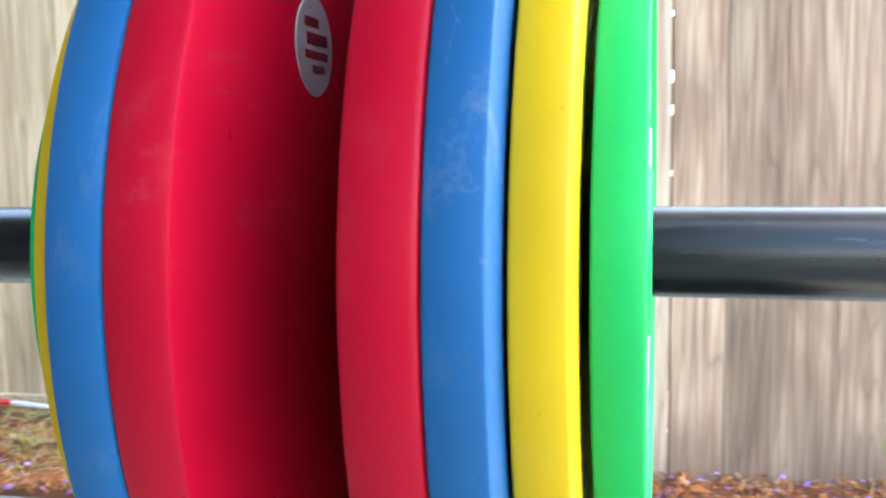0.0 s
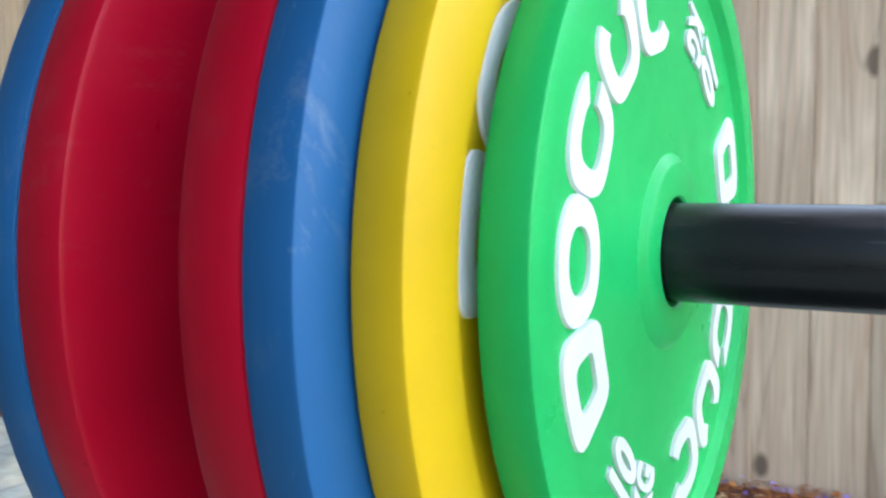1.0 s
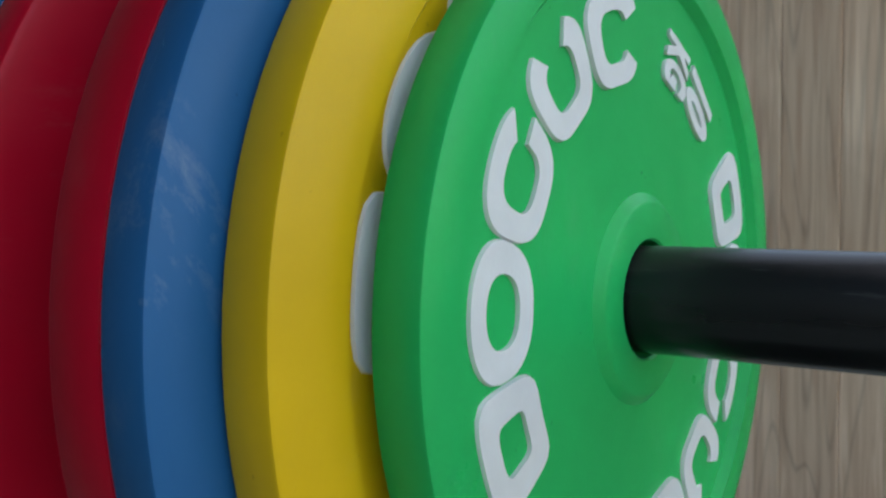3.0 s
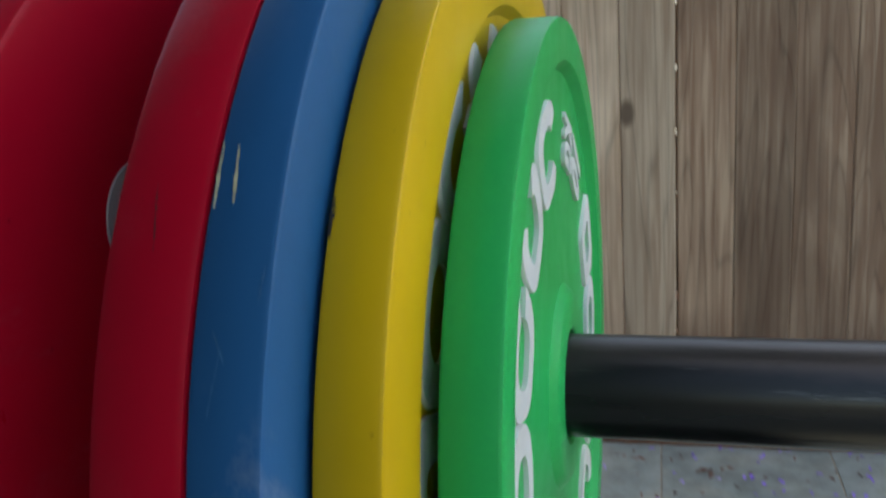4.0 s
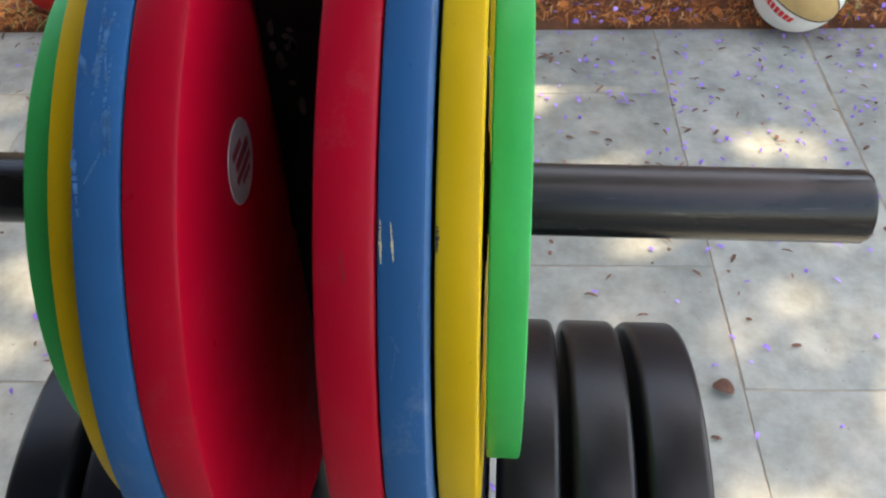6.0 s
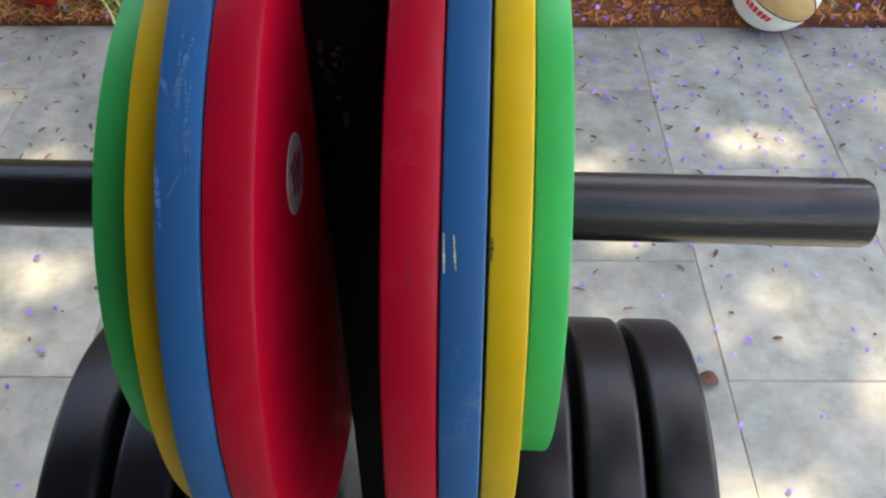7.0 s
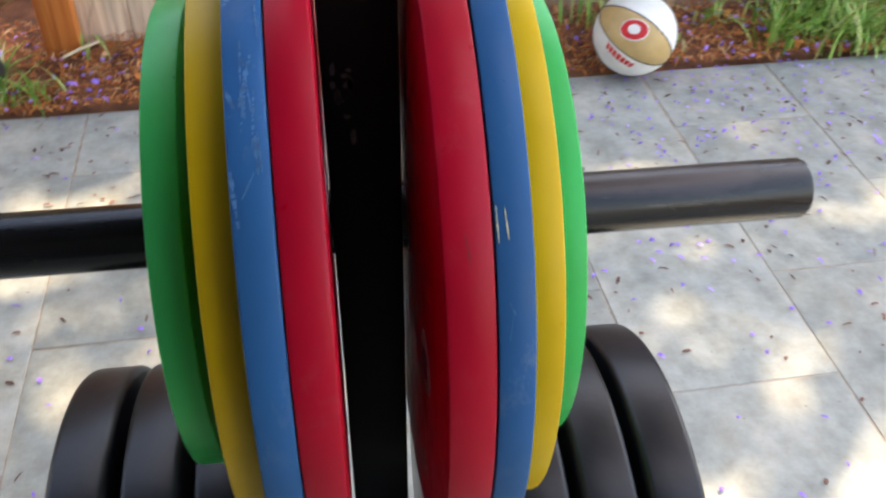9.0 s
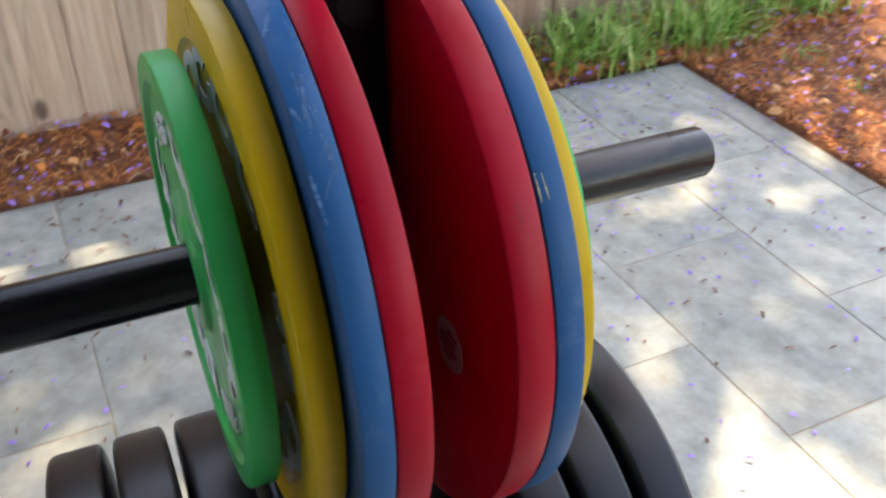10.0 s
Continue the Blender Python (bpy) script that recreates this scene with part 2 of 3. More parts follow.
def tube(bm, pts, radii, seg=8):
    rings = []
    for k, p in enumerate(pts):
        d = (Vector(pts[min(k + 1, len(pts) - 1)]) - Vector(pts[max(k - 1, 0)])).normalized()
        a = d.orthogonal().normalized()
        b = d.cross(a)
        rings.append([bm.verts.new(Vector(p) + radii[k] * (a * math.cos(2 * math.pi * j / seg) + b * math.sin(2 * math.pi * j / seg))) for j in range(seg)])
    for a, b in zip(rings, rings[1:]):
        for k in range(seg):
            bm.faces.new((a[k], a[(k + 1) % seg], b[(k + 1) % seg], b[k]))
    bm.faces.new(rings[0][::-1])
    bm.faces.new(rings[-1])


# ---- ground, patio, bed ----
LEAN = radians(1.8)
bm = bmesh.new()
bmesh.ops.create_grid(bm, x_segments=60, y_segments=60, size=400)
for v in bm.verts:
    v.co.z = -0.035
ground = tagged(finish("ground", bm, EARTH, smooth=0), "grey-brown bare earth reaching away under the garden", "ground", kind="structure")

patio = tagged(new("patio"), "grey slate patio of large square-cut tiles with thin joints", "patio", kind="structure")
patio.matrix_world = pose(0, 0, 0, 0, 0, math.degrees(LEAN))
V_EDGE = 1.69
U_EDGE = 1.76
bm = bmesh.new()
box(bm, (-4.2, -3.0, -0.03), (U_EDGE, V_EDGE, -0.0024))
part("mortar_bed", bm, MORTAR, patio, "sandy brown mortar in the joints", 0)

# mulch bed: a low uneven sheet of soil behind and beside the patio
bm = bmesh.new()
bmesh.ops.create_grid(bm, x_segments=150, y_segments=60, size=1)
for v in bm.verts:
    x = -1.2 + v.co.x * 5.2
    y = 0.7 + v.co.y * 2.6
    h = 0.012 + 0.02 * noise.noise(Vector((x * 3, y * 3, 0))) + 0.008 * noise.noise(Vector((x * 14, y * 14, 3)))
    uu = x * math.cos(LEAN) + y * math.sin(LEAN)
    vv = -x * math.sin(LEAN) + y * math.cos(LEAN)
    inside = uu < U_EDGE + 0.02 and vv < V_EDGE + 0.02
    h += 0.03 * min(1, max(0, (vv - V_EDGE) / 0.4))
    v.co = (x, y, -0.05 if inside else h)
bed = tagged(finish("mulch_bed", bm, SOIL), "dark soil bed along the fence under mulch", "garden bed", kind="structure")


def bed_height(x, y):
    vv = -x * math.sin(LEAN) + y * math.cos(LEAN)
    return 0.016 + 0.02 * noise.noise(Vector((x * 3, y * 3, 0))) + 0.03 * min(1, max(0, (vv - V_EDGE) / 0.4))


def on_patio(x, y):
    uu = x * math.cos(LEAN) + y * math.sin(LEAN)
    vv = -x * math.sin(LEAN) + y * math.cos(LEAN)
    return uu < U_EDGE and vv < V_EDGE


def flakes(name, count, place, length, width, material, label, category, curl=0.3, flat=0.5, rng_seed=1):
    """Loose bits joined into one mesh: bent slivers lying at random."""
    rng = random.Random(rng_seed)
    verts, faces = [], []
    for _ in range(count):
        c = place(rng)
        if c is None:
            continue
        L, W = rng.uniform(*length), rng.uniform(*width)
        rot = Euler((rng.uniform(-flat, flat), rng.uniform(-flat, flat), rng.uniform(0, 6.283))).to_matrix()
        n0 = len(verts)
        k = rng.uniform(0.2, 1) * curl * L
        for px, py, pz in ((-.5, 0, 0), (-.2, .5, k), (-.2, -.5, k), (.25, .42, k), (.25, -.42, k), (.5, 0, 0)):
            q = rot @ Vector((px * L, py * W, pz))
            verts.append((c[0] + q.x, c[1] + q.y, c[2] + q.z + 0.002))
        faces += [(n0, n0 + 2, n0 + 1), (n0 + 1, n0 + 2, n0 + 4, n0 + 3), (n0 + 3, n0 + 4, n0 + 5)]
    me = bpy.data.meshes.new(name)
    me.from_pydata(verts, [], faces)
    me.materials.append(material)
    return tagged(new(name, me), label, category, kind="stuff")


def in_bed(rng):
    if rng.random() < 0.55:
        x = rng.uniform(-2.4, 2.6)
        y = 1.665 + 0.032 * x + rng.random() ** 1.25 * 0.46
    else:
        x, y = 1.66 + rng.random() ** 1.4 * 1.6, rng.uniform(0.1, 2.1)
    return None if on_patio(x + 0.018, y + 0.018) else (x, y, max(0.004, bed_height(x, y)) + rng.uniform(0, 0.02))


def in_far_bed(rng):
    x, y = rng.uniform(-3.6, -0.95), rng.uniform(1.62, 2.3)
    return None if on_patio(x, y) else (x, y, bed_height(x, y) + rng.uniform(0, 0.012))


def patio_litter(rng):
    x, y = rng.gauss(0.95, 0.5), 1.73 - abs(rng.gauss(0, 0.48))
    if rng.random() < 0.25:
        x, y = rng.uniform(-1.4, 1.7), rng.uniform(0.2, 1.68)
    return (x, y, 0.002) if on_patio(x, y) else None


def left_litter(rng):
    x, y = rng.uniform(-1.5, 1.6), 1.66 - abs(rng.gauss(0, 0.6))
    return (x, y, 0.001) if on_patio(x, y) else None


flakes("bark_mulch", 40000, in_bed, (0.010, 0.045), (0.0012, 0.0050), MULCH, "rust-brown shredded bark and needles along the fence", "mulch", 0.25, 0.7, 2)
flakes("dead_leaves", 420, in_bed, (0.02, 0.05), (0.015, 0.035), MULCH, "curled orange-brown dead leaves on the mulch", "leaf litter", 0.5, 0.6, 3)
flakes("dry_straw", 3500, in_far_bed, (0.04, 0.14), (0.002, 0.005), STRAW, "dry yellow straw and grass by the gate", "straw", 0.1, 0.5, 4)
flakes("bed_petals", 1500, in_bed, (0.012, 0.028), (0.008, 0.014), PETAL, "fallen purple blossoms on the mulch", "petals", 0.4, 0.7, 5)
flakes("patio_petals", 600, patio_litter, (0.010, 0.021), (0.005, 0.010), PETAL, "fallen purple blossoms scattered on the slate", "petals", 0.35, 0.25, 6)
flakes("patio_crumbs", 600, left_litter, (0.006, 0.03), (0.003, 0.009), CRUMB, "brown leaf crumbs and twigs on the slate", "leaf litter", 0.2, 0.2, 7)

# ---- fences, post ----
FENCE_Y = 2.02


def board_mesh(width, height, thick, key):
    rng = random.Random(key)
    bm = bmesh.new()
    n = 7
    prev = None
    for k in range(n):
        z = height * k / (n - 1)
        w0 = rng.uniform(-0.0015, 0.0015)
        w1 = rng.uniform(-0.0015, 0.0015)
        d = rng.uniform(-0.0015, 0.0015)
        ring = [bm.verts.new(c) for c in ((w0, d, z), (w0 + 0.004, d - 0.003, z), (width + w1 - 0.004, d - 0.003, z), (width + w1, d, z), (width + w1, d + thick, z), (w0, d + thick, z))]
        if prev:
            for j in range(6):
                bm.faces.new((prev[j], prev[(j + 1) % 6], ring[(j + 1) % 6], ring[j]))
        else:
            bm.faces.new(ring[::-1])
        prev = ring
    bm.faces.new(prev)
    bmesh.ops.recalc_face_normals(bm, faces=bm.faces[:])
    me = bpy.data.meshes.new("board")
    bm.to_mesh(me)
    bm.free()
    return me


def fence(place, count, pitch, width, height, material, label, name="fence", lift=0.0, gaps=(), kick=False, seed=0, pale=0):
    root = anchor(name, place, label, "fence", kind="structure")
    rng = random.Random(seed)
    meshes = [board_mesh(width, height, 0.018, seed * 10 + k) for k in range(6)]
    for me in meshes:
        me.materials.append(material)
    light = [board_mesh(width, height, 0.018, seed * 10 + 20 + k) for k in range(4)]
    narrow = board_mesh(width - 0.0045, height, 0.018, seed * 10 + 7)
    # the first boards take the lit copy of the wood
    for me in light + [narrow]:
        me.materials.append(FENCE_LIT if pale else material)
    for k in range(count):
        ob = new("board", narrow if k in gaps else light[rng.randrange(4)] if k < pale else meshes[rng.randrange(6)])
        ob.parent = root
        ob.location = (k * pitch + rng.uniform(-0.0008, 0.0008), rng.uniform(-0.006, 0.006), lift)
        ob.rotation_euler = (0, radians(rng.uniform(-0.03, 0.03)), 0)
    span = count * pitch
    # added pieces behind the gap block the light, with slits left for bright dots
    for k in gaps:
        z = 0.0
        while z < height - 0.2:
            run = rng.uniform(0.05, 0.16)
            bm = bmesh.new()
            box(bm, ((k + 1) * pitch - 0.02, 0.0195, z), ((k + 1) * pitch + 0.02, 0.0255, z + run))
            part("batten", bm, material, root, "added wooden batten blocking light behind the gap", 0)
            z += run + rng.uniform(0.006, 0.03)
    for z in (0.35 + lift, height - 0.3):
        bm = bmesh.new()
        box(bm, (0, 0.026, z), (span, 0.064, z + 0.09), 0.004)
        part("rail", bm, material, root, "wooden rail behind the boards")
    if kick:
        bm = bmesh.new()
        box(bm, (0, -0.035, 0.0), (span, -0.004, 0.11), 0.004)
        part("kickboard", bm, material, root, "horizontal wooden kickboard at the foot")
    root.rotation_euler = (0, 0, radians(1.5))
    return root


N0 = 24
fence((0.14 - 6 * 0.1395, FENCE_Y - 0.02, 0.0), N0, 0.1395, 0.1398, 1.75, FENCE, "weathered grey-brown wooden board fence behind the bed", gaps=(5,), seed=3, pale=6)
fence((-4.1, 2.30, -0.03), 24, 0.1375, 0.1368, 2.3, TAN, "sunlit tan wooden board gate with a kickboard", name="gate_fence", lift=0.09, kick=True, seed=5)
bm = bmesh.new()
box(bm, (-0.047, -0.045, 0), (0.047, 0.045, 1.95), 0.006)
post = tagged(finish("fence_post", bm, CEDAR), "orange-stained square cedar post at the fence end", "post", kind="structure")
post.location = (-0.742, 1.985, 0)
post_far = copy_thing(post, pose(-3.40, 1.95, 0))
post_far["label"] = "orange-stained square cedar post at the gate's far end"

# ---- plates ----
H = 0.872


def blob(bm, r0, r1, a0, a1, x0, x1, hole=0.0, gap=None, power=3.2, n=36):
    """Raised rounded block on an arc, solid or with an oval opening, or with a slot cut to its side."""
    def pt(ang, s, x):
        c, d = math.cos(ang), math.sin(ang)
        k = 1.0 / (abs(c) ** power + abs(d) ** power) ** (1 / power)
        u, v = s[0] * c * k, s[1] * d * k
        r = (r0 + r1) / 2 + v * (r1 - r0) / 2
        a = (a0 + a1) / 2 + u * (a1 - a0) / 2
        return bm.verts.new((x, r * math.cos(a), r * math.sin(a)))
    angs = [2 * math.pi * k / n for k in range(n)]
    ring = True
    if gap:
        angs = [gap[1] + (gap[0] + 2 * math.pi - gap[1]) * k / (n - 1) for k in range(n)]
        ring = False
    out_t = [pt(a, (1, 1), x1) for a in angs]
    out_b = [pt(a, (1.04, 1.04), x0) for a in angs]
    span = range(n if ring else n - 1)
    for k in span:
        j = (k + 1) % n
        bm.faces.new((out_b[k], out_b[j], out_t[j], out_t[k]))
    if hole:
        in_t = [pt(a, (hole, hole), x1) for a in angs]
        in_b = [pt(a, (hole, hole), x0) for a in angs]
        for k in span:
            j = (k + 1) % n
            bm.faces.new((out_t[k], out_t[j], in_t[j], in_t[k]))
            bm.faces.new((in_t[k], in_t[j], in_b[j], in_b[k]))
        if not ring:
            for k in (0, -1):
                bm.faces.new((out_t[k], in_t[k], in_b[k], out_b[k]))
    else:
        bm.faces.new(out_t)


def glyphs(text, size, depth):
    cu = bpy.data.curves.new("writing", 'FONT')
    cu.body, cu.size, cu.extrude, cu.align_x, cu.align_y = text, size, depth, 'CENTER', 'CENTER'
    cu.offset = size * 0.05
    cu.shear = 0.22
    tmp = bpy.data.objects.new("writing", cu)
    scene.collection.objects.link(tmp)
    dg = bpy.context.evaluated_depsgraph_get()
    me = bpy.data.meshes.new_from_object(tmp.evaluated_get(dg))
    bpy.data.objects.remove(tmp)
    me.materials.clear()
    return me


def weight_plate(place, R, T, material, side, turn, label, mark=True, lip=0.016, kg=""):
    """Calibrated steel plate: flat back, front with a rim lip, a dished field, a hub and raised marks. side: +1 shows its front to +x."""
    c = 0.0032 if material is RED else 0.0018
    d = 0.0045
    prof = [(0, 0.0255), (0, R - c), (c * 0.3, R - c * 0.3), (c, R), (T - c, R), (T - c * 0.3, R - c * 0.3), (T, R - c), (T, R - lip), (T - d, R - lip - 0.004),
            (T - d - 0.001, 0.062), (T - d + 0.0005, 0.046), (T - 0.001, 0.0425), (T, 0.041), (T, 0.0265), (T - 0.001, 0.0255)]
    root = anchor("weight_plate", place, label, "weight plate", "plates on the upper pegs")
    bm = bmesh.new()
    lathe(bm, prof, 128)
    part("disc", bm, material, root)
    if mark:
        r1 = R - lip - 0.006
        r0 = r1 - min(0.043, (r1 - 0.05) * 0.47)
        x0, x1 = T - d - 0.002, T - d + 0.0014
        if R < 0.18:
            r0, r1 = 0.0925, 0.1315
        shapes = [(0.46, None, 5.0, 22), (0.54, None, 2.3, 24.5), (0.54, (2.3, 2.95), 2.8, 23), (0.54, (1.05, 2.1), 3.2, 22), (0.54, (2.6, 3.7), 3.2, 22)]
        for word in range(2):
            for k, (hole, gap, power, span) in enumerate(shapes):
                a = radians(200.3 - 24.2 * k + 180 * word)
                bm = bmesh.new()
                blob(bm, r0, r1, a - radians(span / 2), a + radians(span / 2), x0, x1, hole, gap, power)
                part("raised_mark", bm, WHITE, root, "white raised block", 50)
        if kg:
            for word in range(2):
                for text, ang, size, squeeze in ((kg, 54.0, 0.041, 0.60), ("KG", 70.3, 0.033, 0.52)):
                    a = radians(ang + 180 * word)
                    out, radial = Vector((1, 0, 0)), Vector((0, math.cos(a), math.sin(a)))
                    up = radial.cross(out)
                    me = glyphs(text, size, 0.0012)
                    me.materials.append(WHITE)
                    ob = new("number", me)
                    ob.parent = root
                    ob["label"] = "white raised " + text
                    turned = Matrix((-radial * squeeze, up, out)).transposed().to_4x4()
                    ob.matrix_local = Matrix.Translation(Vector((T - d + 0.0002, 0, 0)) + radial * (r0 + r1) * 0.495) @ turned
    root.matrix_world = Matrix.Translation(place) @ (pose(0, 0, 0, turn, 0, 0) if side > 0 else pose(0, 0, 0, turn, 0, 180))
    return root


right = [(0.0280, 0.2250, 0.0266, RED, "red-painted calibrated steel plate beside the black upright", 0),
         (0.0548, 0.2248, 0.0200, BLUE, "blue-painted calibrated steel plate with rubbed white smears", 35),
         (0.0766, 0.2005, 0.0197, YELLOW, "yellow-painted calibrated steel plate with white raised marks", -28),
         (0.0994, 0.1617, 0.0197, GREEN, "green-painted ten kilogram calibrated steel plate, white raised marks", 0)]
left = [(-0.0265, 0.2250, 0.0247, RED, "red-painted calibrated steel plate beside the black upright", 90),
        (-0.0514, 0.2248, 0.0206, BLUE, "blue-painted calibrated steel plate with rubbed white smears", 200),
        (-0.0742, 0.2005, 0.0200, YELLOW, "yellow-painted calibrated steel plate with white raised marks", 130),
        (-0.1050, 0.1617, 0.0205, GREEN, "green-painted ten kilogram calibrated steel plate, white raised marks", 60)]
on_peg = []
for side, row in ((1, right), (-1, left)):
    for x, R, T, m, label, turn in row:
        p = weight_plate((x, 0, H), R, T, m, side, turn, label, mark=m is not RED and m is not BLUE, kg="10" if m is GREEN else "15" if m is YELLOW else "",
                         lip=0.018 if m is GREEN else 0.033 if m is YELLOW else 0.034)
        on_peg.append(p)


def sticker(plate, sx, y, z):
    """Round maker's label on a plate's inner face, its writing as bars."""
    inv = plate.matrix_world.inverted()
    rot = Matrix.Translation((sx, y, z))
    bm = bmesh.new()
    lathe(bm, [(0, 0.0005), (0.0006 * (1 if sx < 0 else -1), 0.0005), (0.0006 * (1 if sx < 0 else -1), 0.0215), (0, 0.022)], 40, False)
    ob = part("sticker", bm, STICKER, plate, "round white label with dark red print")
    ob.matrix_local = inv @ rot
    s = 1 if sx < 0 else -1
    for dy, dz, w, h in ((-0.004, 0.010, 0.016, 0.004), (0.002, 0.003, 0.024, 0.005), (0.001, -0.004, 0.026, 0.0035), (0.003, -0.010, 0.014, 0.003)):
        bm = bmesh.new()
        box(bm, (min(0.0006 * s, 0.001 * s), dy - w / 2, dz - h / 2), (max(0.0006 * s, 0.001 * s), dy + w / 2, dz + h / 2))
        b2 = part("print_bar", bm, INK, ob, smooth=0)


sticker(on_peg[4], -0.0265, -0.0924, 0.9716)
sticker(on_peg[0], 0.0280, -0.1239, 0.8478)


def rim_mark(plate, x, ang, length, width, R, material, name, lean=0.0, key=1):
    """A scrape on a rim: a broken thin streak that follows the curve."""
    rng = random.Random(key)
    inv = plate.matrix_world.inverted()
    bm = bmesh.new()
    n = 26
    prev = None
    for k in range(n + 1):
        t = k / n
        a = ang + length / R * (t - 0.5)
        w = width * (0.25 + 0.75 * rng.random()) * math.sin(math.pi * (0.06 + 0.88 * t)) ** 0.5
        xx = x + lean * (t - 0.5) + rng.uniform(-0.00015, 0.00015)
        cur = [bm.verts.new((xx + dx, R * math.cos(a), H + R * math.sin(a))) for dx in (-w / 2, w / 2)]
        if prev and rng.random() > 0.12:
            bm.faces.new((prev[0], prev[1], cur[1], cur[0]))
        prev = cur
    ob = part(name, bm, material, plate, smooth=0)
    ob.matrix_local = inv


ANG = math.atan2(0.132, -0.183)
rim_mark(on_peg[1], 0.0565, ANG, 0.018, 0.0014, 0.2251, SCRAPE, "scrape", 0.0005, 1)
rim_mark(on_peg[1], 0.0612, ANG, 0.016, 0.0012, 0.2251, SCRAPE, "scrape", 0.0012, 2)
rim_mark(on_peg[0], 0.0410, ANG + 0.05, 0.018, 0.0008, 0.2252, RUB, "scrape", 0.002, 3)
rim_mark(on_peg[2], 0.0778, math.radians(144.6), 0.012, 0.0022, 0.2009, CHIP, "chip", 0.0, 4)
rim_mark(on_peg[4], -0.0285, math.radians(205.6), 0.02, 0.0018, 0.2254, CHIP, "chip", 0.0, 5)

rng = random.Random(77)
for k in range(13):
    a = math.radians(rng.gauss(127, 7))
    rim_mark(on_peg[5], -0.0514 - rng.uniform(0.003, 0.0185), a, rng.uniform(0.008, 0.034), rng.uniform(0.0012, 0.0042), 0.2251, SMEAR, "smear", rng.uniform(-0.008, 0.004), 40 + k)
for k in range(7):
    a = math.radians(rng.uniform(150, 205))
    rim_mark(on_peg[1], 0.0548 + rng.uniform(0.003, 0.018), a, rng.uniform(0.006, 0.02), rng.uniform(0.0003, 0.0009), 0.2251, SMEAR, "smear", rng.uniform(-0.004, 0.004), 60 + k)

# ---- rack ----
rack = anchor("plate_rack", (0, 0, 0), "black steel plate tree with worn round pegs", "weight rack")
POST = (-0.0248, 0.0235, -0.030, 0.045)
bm = bmesh.new()
box(bm, (POST[0], POST[2], 0.05), (POST[1], POST[3], 1.60), 0.004)
upright = part("upright", bm, FRAME, rack, "black powder-coated square upright")
# no hole is cut: a near-black disc carries its shade
cut_bm = bmesh.new()
tube(cut_bm, [(0.003, POST[2] - 0.0006, 1.066), (0.003, POST[2] + 0.005, 1.066)], [0.0125, 0.0125], 28)
part("bolt_hole_disc", cut_bm, HOLE, upright, "near-black disc for a round hole, its shade in the colour")
bm = bmesh.new()
rng = random.Random(9)
for k in range(12):
    cx, cz = rng.uniform(POST[0] + 0.004, -0.006), 0.995 + rng.gauss(0, 0.016)
    w, h = rng.uniform(0.001, 0.004), rng.uniform(0.002, 0.008)
    n = 7
    ring = [bm.verts.new((cx + w * math.cos(6.283 * j / n) * rng.uniform(0.6, 1), POST[2] - 0.0003, cz + h * math.sin(6.283 * j / n) * rng.uniform(0.6, 1))) for j in range(n)]
    bm.faces.new(ring)
tagged(part("smudge", bm, SMUDGE, upright, "pale rubbed smudges", 0), kind="stuff")


def peg(side, z, y, x_end, x_in):
    bm = bmesh.new()
    r = 0.0231
    s = side
    lathe(bm, [(x_in, 0.001), (x_in, r), (s * (x_end - 0.005), r), (s * (x_end - 0.0015), r - 0.0016), (s * x_end, r - 0.005), (s * x_end, 0.001)], 64, False)
    ob = part("peg", bm, STEEL, rack, "blackened steel peg, rubbed bright on top")
    ob.location = (0, y, z)
    return ob


LOW_Y, LOW_Z = 0.003, 0.4225
peg(1, H, 0, 0.332, POST[1] - 0.01)
peg(-1, H, 0, 0.335, POST[0] + 0.01)
peg(1, LOW_Z, LOW_Y, 0.36, POST[1] - 0.01)
peg(-1, LOW_Z, LOW_Y, 0.36, POST[0] + 0.01)
for y0, y1 in ((-0.34, -0.030), (0.045, 0.34)):
    bm = bmesh.new()
    box(bm, (-0.028, y0, 0.0), (0.022, y1, 0.05), 0.004)
    part("foot", bm, FRAME, rack, "black steel foot")


def bumper(x, side, label):
    T, R = 0.0505, 0.2250
    prof = [(0, 0.0255), (0, R - 0.008), (0.0015, R - 0.003), (0.004, R - 0.0008), (0.007, R), (T - 0.007, R), (T - 0.004, R - 0.0008), (T - 0.0015, R - 0.003), (T, R - 0.008),
            (T, R - 0.045), (T - 0.008, R - 0.052), (T - 0.008, 0.075), (T - 0.001, 0.068), (T - 0.001, 0.0255)]
    root = anchor("bumper_plate", (x, LOW_Y, LOW_Z - 0.002), label, "weight plate", "black plates on the lower pegs")
    bm = bmesh.new()
    lathe(bm, prof, 112)
    part("rubber_disc", bm, RUBBER, root)
    bm = bmesh.new()
    lathe(bm, [(-0.0005, 0.0245), (-0.0005, 0.034), (T + 0.0005, 0.034), (T + 0.0005, 0.0245)], 40)
    part("steel_sleeve", bm, STEEL, root, "steel ring round the bore")
    root.rotation_euler = (random.uniform(0, 6), 0, 0 if side > 0 else math.pi)


for k in range(4):
    bumper(0.0480 + 0.0580 * k, 1, "black rubber bumper plate with rounded rim on a lower peg")
    bumper(-0.0470 - 0.0603 * k, -1, "black rubber bumper plate with rounded rim on a lower peg")


